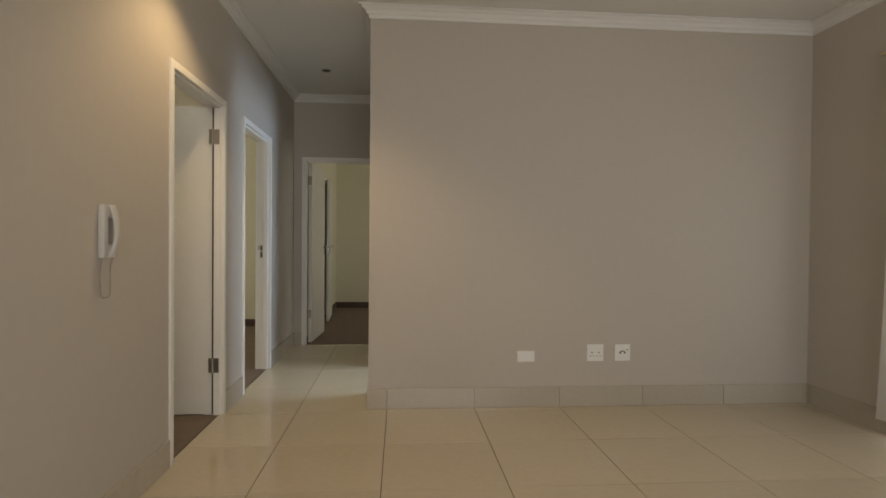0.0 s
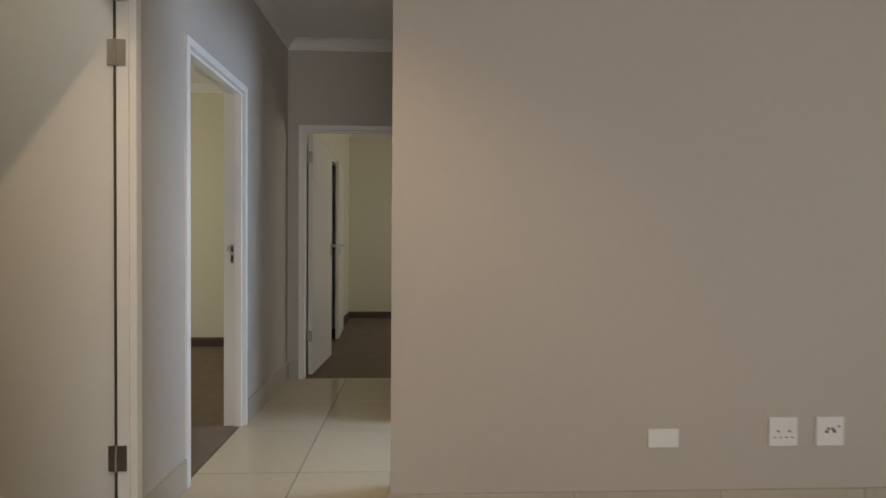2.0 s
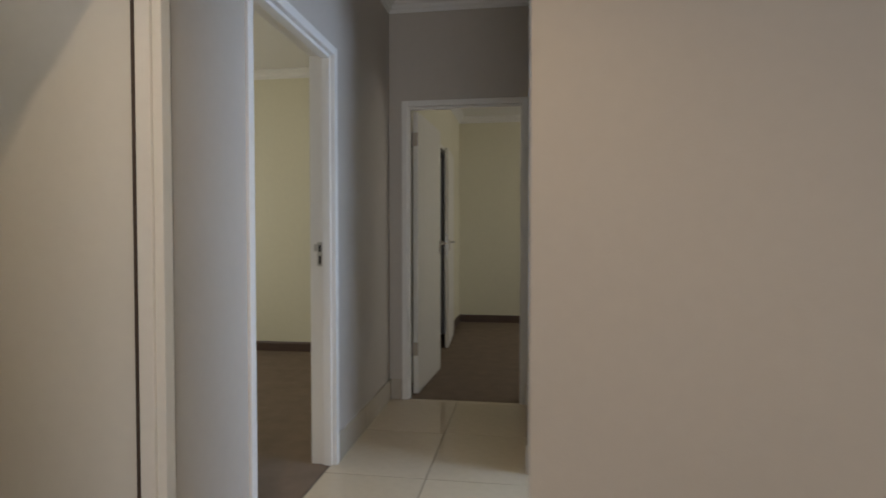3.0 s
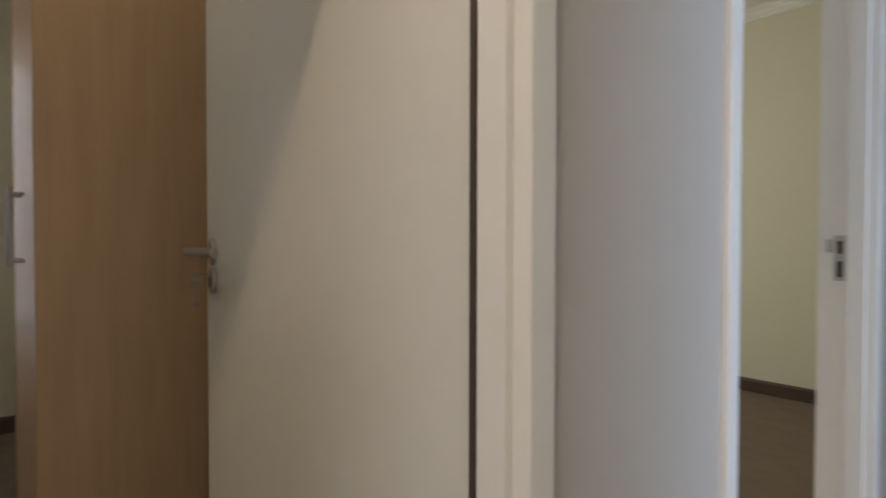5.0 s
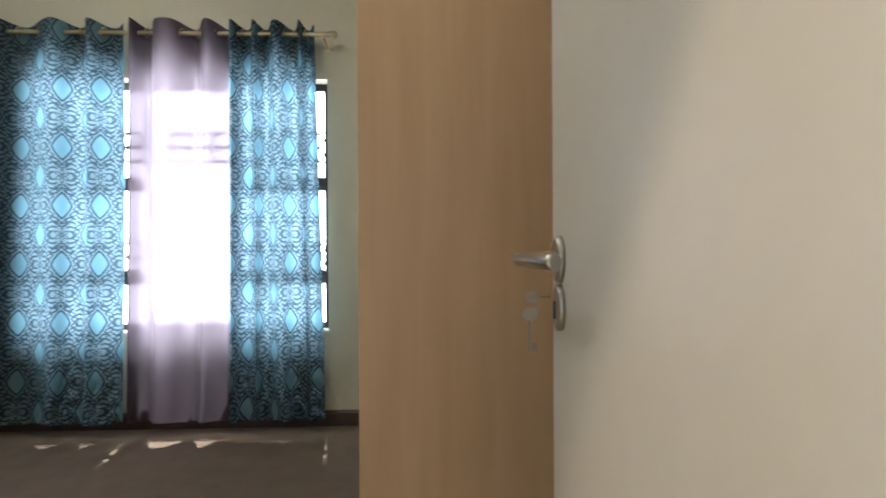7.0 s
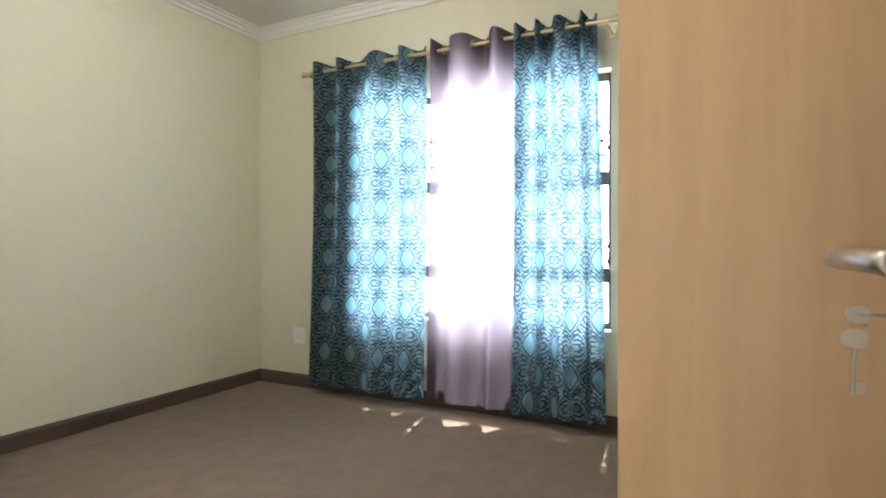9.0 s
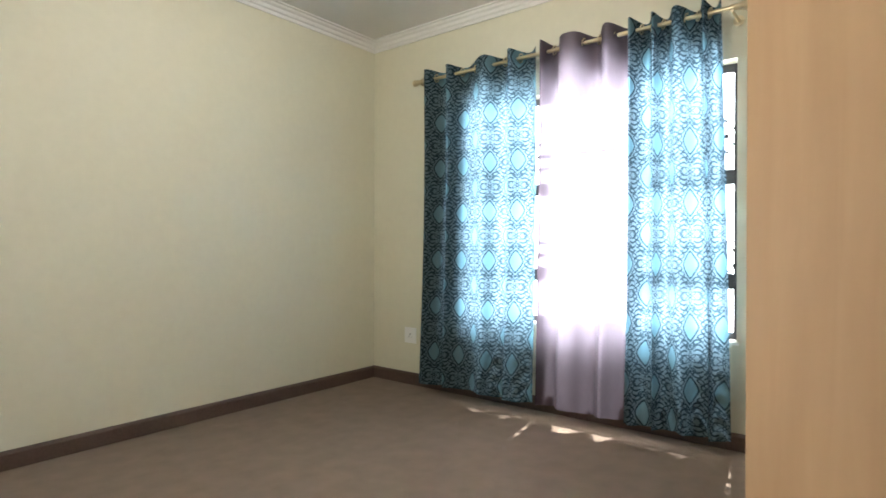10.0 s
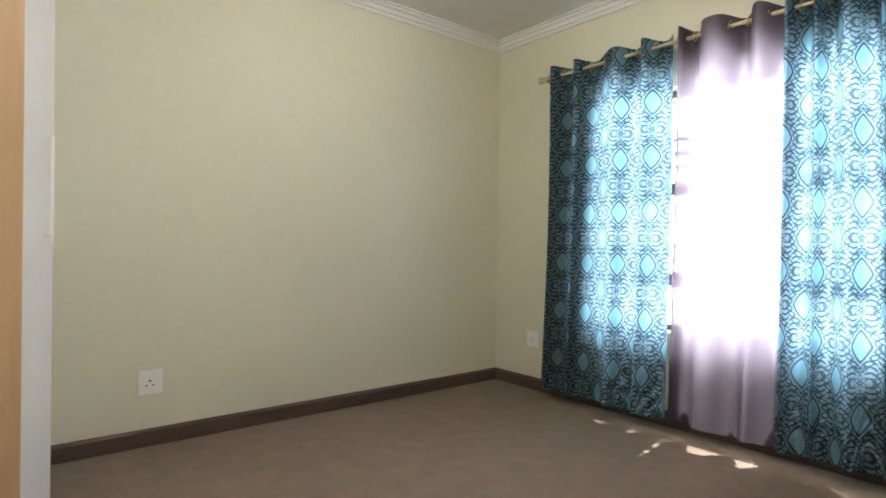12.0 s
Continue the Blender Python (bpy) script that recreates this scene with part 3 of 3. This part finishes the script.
def curtain(name, y0, y1, waves, z_hem, mat, label, seed, amp=0.042, flare=0.0, edge=0.0, wrap=0.0, bias=0.12):
    rnd = random.Random(seed)
    top = empty(name, pose(RODX, 0, 0), label, "curtain", "bedroom curtains")
    bm = bmesh.new()
    uvl = bm.loops.layers.uv.new("cloth")
    NU, NV = waves * 16, 56
    rnd.uniform(0, 1.0)
    jit = [rnd.uniform(-0.25, 0.25) for _ in range(waves + 2)]
    grid, us = [], []
    ztop = RODZ + 0.055
    for i in range(NU + 1):
        s = i / NU
        col = []
        for j in range(NV + 1):
            h = j / NV
            z = ztop + (z_hem - ztop) * h
            k = s * waves + bias * math.sin(math.tau * s) + 0.10 * math.sin(math.tau * s * 2 + seed)
            k = min(max(k, 0.0), waves)
            w = jit[int(k)] * (1 - k % 1) + jit[int(k) + 1] * (k % 1)
            a = amp * (1.0 - 0.25 * h + 0.5 * w * h)
            x = a * math.sin(math.tau * (k + 0.30 * w * h)) + 0.010 * math.sin(7 * s + 5 * h + seed) * h + 0.072 * h * h
            x -= wrap * 0.13 * max(0.0, 1 - s / 0.045)
            x += 0.010 * h * math.sin(math.tau * k * 2.1 + seed)
            y = y0 + (y1 - y0) * s + flare * h * s + 0.012 * math.sin(math.tau * k * 1.0 + 1.2) * (0.4 + h) + edge * h * (1 - s)
            zz = z + (0.012 * math.sin(math.tau * k + 0.6) if j == NV else 0) + (0.010 * math.sin(math.tau * k) if j == 0 else 0)
            col.append(bm.verts.new((x, y, zz)))
        grid.append(col)
    length = [0.0]
    for i in range(NU):
        length.append(length[-1] + (grid[i + 1][NV // 2].co - grid[i][NV // 2].co).length)
    for i in range(NU):
        for j in range(NV):
            f = bm.faces.new((grid[i][j], grid[i + 1][j], grid[i + 1][j + 1], grid[i][j + 1]))
            f.smooth = True
            for lp, (a, b) in zip(f.loops, ((i, j), (i + 1, j), (i + 1, j + 1), (i, j + 1))):
                lp[uvl].uv = (length[a], grid[a][b].co.z)
    part("cloth", bm, mat, top)
    for k in range(waves * 2):
        s = (k + 0.5) / (waves * 2)
        y = y0 + (y1 - y0) * round(s * waves * 2 - 0.5) / (waves * 2)
        c = Vector((0, y + 0.012, RODZ))
        pts = [c + Vector((0.026 * math.cos(t), 0.006 * math.sin(t), 0.026 * math.sin(t))) for t in [i * math.tau / 16 for i in range(17)]]
        part("eyelet", bend(bmesh.new(), pts, 0.004, 6), BRASS, top, "pale metal eyelet ring")
    return top


curtain("patterned_curtain", 0.69, 1.632, 4, 0.105, TEAL, "teal damask patterned curtain on eyelets", 3, amp=0.055, wrap=1.0)
curtain("plum_curtain", 1.660, 2.25, 3, 0.11, PLUM, "plum satin curtain glowing with daylight", 5, amp=0.066, bias=0.2)
curtain("patterned_curtain", 2.243, 2.722, 4, 0.105, TEAL, "teal damask patterned curtain bunched beside the window edge", 8, amp=0.058, flare=0.055)


def curtain_rod():
    top = empty("curtain_rod", pose(RODX, 0, RODZ), "pale brass curtain rod on wall brackets", "curtain rod")
    part("rod", tube(bmesh.new(), (0, 0.68, 0), (0, 2.77, 0), 0.0125, 16), BRASS, top)
    for y, s in ((0.68, -1), (2.77, 1)):
        bm = tube(bmesh.new(), (0, y, 0), (0, y + s * 0.018, 0), 0.018, 16)
        tube(bm, (0, y + s * 0.018, 0), (0, y + s * 0.06, 0), 0.014, 16, 0.022)
        bmesh.ops.create_uvsphere(bm, u_segments=16, v_segments=10, radius=0.024, matrix=Matrix.Translation((0, y + s * 0.07, 0)))
        part("finial", bm, BRASS, top)
        bm = tube(bmesh.new(), (WX - RODX + 0.001, y + s * 0.012, -0.018), (0.012, y + s * 0.012, -0.018), 0.007, 10)
        tube(bm, (WX - RODX + 0.0005, y + s * 0.012, -0.018), (WX - RODX + 0.008, y + s * 0.012, -0.018), 0.028, 16)
        part("bracket", bm, BRASS, top)


curtain_rod()


# ---- wardrobes ----
def wardrobe():
    x1, x0, y0, y1 = -1.60, -2.55, 3.229, BN - 0.003
    top = empty("wardrobe", pose(0, 0, 0), "tall maple veneer wardrobe with slim bar handles", "wardrobe")
    part("end_panel", boxes(((x1 - 0.018, y0, 0.0), (x1, y1, 2.62)), bevel=0.0015), MAPLE, top)
    part("end_panel", boxes(((x0, y0, 0.0), (x0 + 0.018, y1, 2.62)), bevel=0.0015), MAPLE, top)
    part("top_panel", boxes(((x0 + 0.018, y0 + 0.022, 2.60), (x1 - 0.018, y1, 2.62))), MAPLE, top)
    part("plinth", boxes(((x0 + 0.018, y0 + 0.05, 0.0), (x1 - 0.018, y0 + 0.066, 0.09))), BROWN, top)
    n = 2
    w = (x1 - x0 - 0.036) / n
    for i in range(n):
        a = x0 + 0.018 + i * w
        d = part("door", boxes(((a + 0.002, y0 + 0.004, 0.095), (a + w - 0.002, y0 + 0.022, 2.595)), bevel=0.0015), MAPLE, top)
        hx = a + (0.06 if i == 1 else w - 0.06)
        bm = tube(bmesh.new(), (hx, y0 - 0.028, 1.02), (hx, y0 - 0.028, 1.25), 0.006, 10)
        for z in (1.04, 1.23):
            tube(bm, (hx, y0 + 0.004, z), (hx, y0 - 0.028, z), 0.005, 8)
        part("handle", bm, STEEL, d, "slim steel bar handle")


wardrobe()


def cupboard():
    x0, x1, y0, y1 = -0.797, IX - 0.003, BS + 0.02, 1.10
    top = empty("cupboard", pose(0, 0, 0), "shallow maple cupboard with a white door ajar", "cupboard")
    part("end_panel", boxes(((x0, y1 - 0.018, 0.0), (x1, y1, 2.4)), bevel=0.0015), MAPLE, top)
    part("end_panel", boxes(((x0, y0, 0.0), (x1, y0 + 0.018, 2.4)), bevel=0.0015), MAPLE, top)
    part("back_panel", boxes(((x1 - 0.01, y0 + 0.018, 0.0), (x1, y1 - 0.018, 2.4))), MAPLE, top)
    part("top_panel", boxes(((x0, y0 + 0.018, 2.38), (x1 - 0.01, y1 - 0.018, 2.4))), MAPLE, top)
    d = part("door", boxes(((0.0, 0.0, 0.06), (0.50, 0.018, 2.38)), bevel=0.002), SOLE, top, "white cupboard door standing ajar")
    d.matrix_basis = pose(x0 - 0.002, y1 - 0.002, 0, 0, 0, -90 - 13)
    bm = tube(bmesh.new(), (0.30, -0.028, 1.10), (0.30, -0.028, 1.50), 0.007, 10)
    for z in (1.13, 1.47):
        tube(bm, (0.30, 0.0, z), (0.30, -0.028, z), 0.005, 8)
    part("handle", bm, PLASTIC, d, "slim white bar handle")
    part("door", boxes(((x0 - 0.018, y0 + 0.002, 0.06), (x0 - 0.002, y0 + 0.54, 2.38)), bevel=0.002), SOLE, top)


cupboard()


# ---- sockets and fittings ----
def plate(name, m, w, h, label, category, holes=(), rocker=None):
    """Wall plate in local x and z, standing off the wall along -y."""
    top = empty(name, m, label, category)
    part("cover", boxes(((-w / 2, -0.011, -h / 2), (w / 2, 0.0, h / 2)), bevel=0.003), PLASTIC, top)
    for x, z, r in holes:
        part("hole", tube(bmesh.new(), (x, -0.0116, z), (x, -0.0095, z), r, 12), DARK, top)
    if rocker:
        x, z, a, b = rocker
        part("rocker", boxes(((x - a / 2, -0.0145, z - b / 2), (x + a / 2, -0.010, z + b / 2)), bevel=0.0015), PLASTIC, top)
    return top


plate("blank_plate", pose(1.625, NY - 0.0005, 0.357), 0.125, 0.075, "blank white plastic cover plate low on the wall", "cover plate")
plate("power_socket", pose(2.123, NY - 0.0005, 0.380), 0.118, 0.118, "white plastic double power socket low on the wall", "socket",
      [(-0.023, 0.002, 0.005), (0.025, 0.002, 0.005), (-0.036, -0.023, 0.0035), (-0.012, -0.023, 0.0035), (0.012, -0.023, 0.0035), (0.035, -0.023, 0.0035)], (0.035, 0.037, 0.02, 0.016))
plate("aerial_socket", pose(2.320, NY - 0.0005, 0.380), 0.115, 0.118, "white plastic aerial and phone socket plate", "socket",
      [(-0.008, 0.010, 0.006), (0.010, 0.010, 0.006), (-0.016, -0.001, 0.007), (0.0165, -0.001, 0.007), (0.036, 0.020, 0.005)])
plate("power_socket", pose(-1.395, BS + 0.0005, 0.348, 0, 0, 180), 0.118, 0.130, "white plastic power socket on the cream wall", "socket",
      [(-0.003, 0.008, 0.006), (-0.020, -0.018, 0.0045), (0.012, -0.018, 0.0045)], (-0.038, 0.01, 0.018, 0.014))
plate("power_socket", pose(WX + 0.0005, 0.430, 0.392, 0, 0, 90), 0.118, 0.125, "white plastic power socket near the room corner", "socket",
      [(0.0, 0.008, 0.005), (-0.014, -0.014, 0.004), (0.014, -0.014, 0.004)], (0.038, 0.01, 0.018, 0.014))


def intercom():
    top = empty("intercom_phone", pose(LX, 2.070, 1.187, 0, 0, 90) @ Matrix.Diagonal((0.78, 0.78, 1.0, 1.0)), "off-white plastic intercom handset on the wall", "intercom")
    part("base", boxes(((-0.052, -0.030, -0.105), (0.036, 0.0, 0.103)), bevel=0.009), AGED, top)
    bm, rows = bmesh.new(), []
    for i in range(17):
        h = i / 8 - 1
        z, off = 0.103 * h, 0.034 + 0.030 * (1 - h * h)
        half, thick = 0.021 + 0.005 * h * h, 0.017 + 0.004 * h * h
        ring = [(0.012 + half * math.copysign(abs(math.cos(t)) ** 0.5, math.cos(t)), -off - thick * 0.5 * math.copysign(abs(math.sin(t)) ** 0.5, math.sin(t)), z) for t in [k * math.tau / 16 for k in range(16)]]
        rows.append([bm.verts.new(p) for p in ring])
    for u, v in zip(rows, rows[1:]):
        for k in range(16):
            bm.faces.new((u[k], u[(k + 1) % 16], v[(k + 1) % 16], v[k])).smooth = True
    bm.faces.new(rows[0]), bm.faces.new(rows[-1][::-1])
    bmesh.ops.recalc_face_normals(bm, faces=bm.faces[:])
    part("handset", bm, AGED, top, "arched off-white handset")
    part("ear_cup", boxes(((-0.008, -0.036, 0.060), (0.032, -0.028, 0.100)), bevel=0.003), AGED, top)
    part("mouth_cup", boxes(((-0.008, -0.036, -0.102), (0.032, -0.028, -0.062)), bevel=0.003), AGED, top)
    part("cradle_recess", boxes(((-0.012, -0.0315, -0.052), (0.034, -0.029, 0.052)), bevel=0.001), CABLE, top, "dark grey cradle recess")
    loop = [(-0.035, -0.012, -0.10), (-0.048, -0.012, -0.14), (-0.052, -0.012, -0.20), (-0.046, -0.012, -0.25), (-0.02, -0.012, -0.262), (0.025, -0.012, -0.262), (0.044, -0.012, -0.25), (0.048, -0.012, -0.20), (0.044, -0.012, -0.14), (0.034, -0.03, -0.10)]
    part("cord", bend(bmesh.new(), loop, 0.0028, 8), CABLE, top, "looped grey cord")


intercom()


def downlight(x, y, z, label):
    top = empty("ceiling_downlight", pose(x, y, z), label, "downlight", "recessed downlights")
    pts = [(0.042 * math.cos(t), 0.042 * math.sin(t), -0.003) for t in [i * math.tau / 24 for i in range(25)]]
    part("ring", bend(bmesh.new(), pts, 0.006, 8), STEEL, top)
    part("lamp", tube(bmesh.new(), (0, 0, -0.004), (0, 0, -0.0005), 0.036, 24), DARK, top, "dark unlit lamp")


downlight(0.04, 5.08, H1, "small steel recessed downlight, switched off")
# rings out of view; the last one only marks the added wardrobe lamp
for lx, ly, lz in ((0.06, 2.6, H1), (-2.5, 1.45, HB), (-1.05, 2.45, HB)):
    lamp = empty("ceiling_downlight", pose(lx, ly, lz), "small steel recessed downlight ring, unseen, warm and lit", "downlight", "recessed downlights")
    part("ring", bend(bmesh.new(), [(0.042 * math.cos(t), 0.042 * math.sin(t), -0.003) for t in [i * math.tau / 24 for i in range(25)]], 0.006, 8), STEEL, lamp)


# living room curtain, its edge just comes into view
def lace_curtain():
    top = empty("lace_curtain", pose(0, 0, 0), "cream lace curtain hanging to the tiled floor", "curtain")
    bm = bmesh.new()
    cols = []
    for i in range(65):
        s = i / 64
        cols.append([bm.verts.new((EX - 0.09 + 0.03 * math.sin(s * 60) * (0.6 + 0.4 * h), 0.55 + (2.31 + 0.07 * h * h) * s, 2.3 + (0.09 - 2.3) * h + 0.02 * math.sin(s * 90) * (h > 0.95))) for h in [j / 20 for j in range(21)]])
    for a, b in zip(cols, cols[1:]):
        for j in range(20):
            bm.faces.new((a[j], b[j], b[j + 1], a[j + 1])).smooth = True
    part("cloth", bm, LACE, top)
    part("rod", tube(bmesh.new(), (EX - 0.09, 0.45, 2.31), (EX - 0.09, 2.94, 2.31), 0.0125, 12), BRASS, top)
    for y in (0.5, 2.9):
        part("bracket", tube(bmesh.new(), (EX - 0.001, y, 2.31), (EX - 0.09, y, 2.31), 0.008, 10), BRASS, top)


lace_curtain()

# ---- floor tiles and tile skirting ----
P, JX, JY = 0.605, 0.658, 2.366
floor = slab("floor_living", (LX - 0.03, SY, -0.1), (EX, CY + 0.03, -0.003), GROUT, "polished cream porcelain tile floor with dark joints", "floor")
slab("floor_bathroom", (CX, NY + T, -0.1), (2.35, 5.3, -0.002), TILE, "polished cream tile floor", "floor")
shared = {}


def tile(x0, y0, x1, y1):
    key = (round(x1 - x0, 3), round(y1 - y0, 3))
    if key not in shared:
        w, d = key
        shared[key] = mesh_of("tile", boxes(((-w / 2, -d / 2, -0.010), (w / 2, d / 2, 0.0)), bevel=0.0012), TILE)
    ob = new("tile", shared[key])
    ob.parent = floor
    ob.matrix_world = pose((x0 + x1) / 2, (y0 + y1) / 2, 0.0)


G = 0.002
for i in range(-3, 7):
    for j in range(-10, 8):
        a, b, c, d = JX + i * P + G, JX + (i + 1) * P - G, JY + j * P + G, JY + (j + 1) * P - G
        a, b, c, d = max(a, LX - 0.02), min(b, EX), max(c, SY), min(d, CY + 0.02)
        if b - a < 0.02 or d - c < 0.02 or (a > CX + 0.02 and c > NY + 0.02):
            continue
        tile(a, c, b, d)

SH, ST = 0.142, 0.010
base_sk = empty("baseboard", pose(0, 0, 0), "cream porcelain tile skirting with dark joints", "skirting", kind="structure")


def skirt_run(axis, at, lo, hi, way, start):
    """Skirting tiles on a wall face; way: the side to which they stand off."""
    cuts = sorted({lo, hi} | {start + k * P for k in range(-12, 12) if lo + 0.01 < start + k * P < hi - 0.01})
    for a, b in zip(cuts, cuts[1:]):
        a, b = a + 0.0015, b - 0.0015
        x0, x1 = sorted((at, at + way * ST))
        lo3, hi3 = ((x0, a, 0.001), (x1, b, SH)) if axis == "x" else ((a, x0, 0.001), (b, x1, SH))
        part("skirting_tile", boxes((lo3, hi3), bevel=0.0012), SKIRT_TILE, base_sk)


skirt_run("y", NY, CX, EX, -1, JX)
skirt_run("x", EX, SY, 0.7, -1, JY)
skirt_run("x", EX, 2.9, NY - ST, -1, JY)
skirt_run("x", LX, SY, D1[0] - 0.042, 1, JY)
skirt_run("x", LX, D1[1] + 0.042, D2[0] - 0.042, 1, JY)
skirt_run("x", LX, D2[1] + 0.042, CY, 1, JY)
skirt_run("y", CY, LX + ST, D3[0] - 0.042, -1, JX)
skirt_run("x", CX, NY + 0.002, 4.03, -1, JY)
skirt_run("x", CX, 4.90, CY, -1, JY)
skirt_run("y", SY, LX, EX, 1, JX)
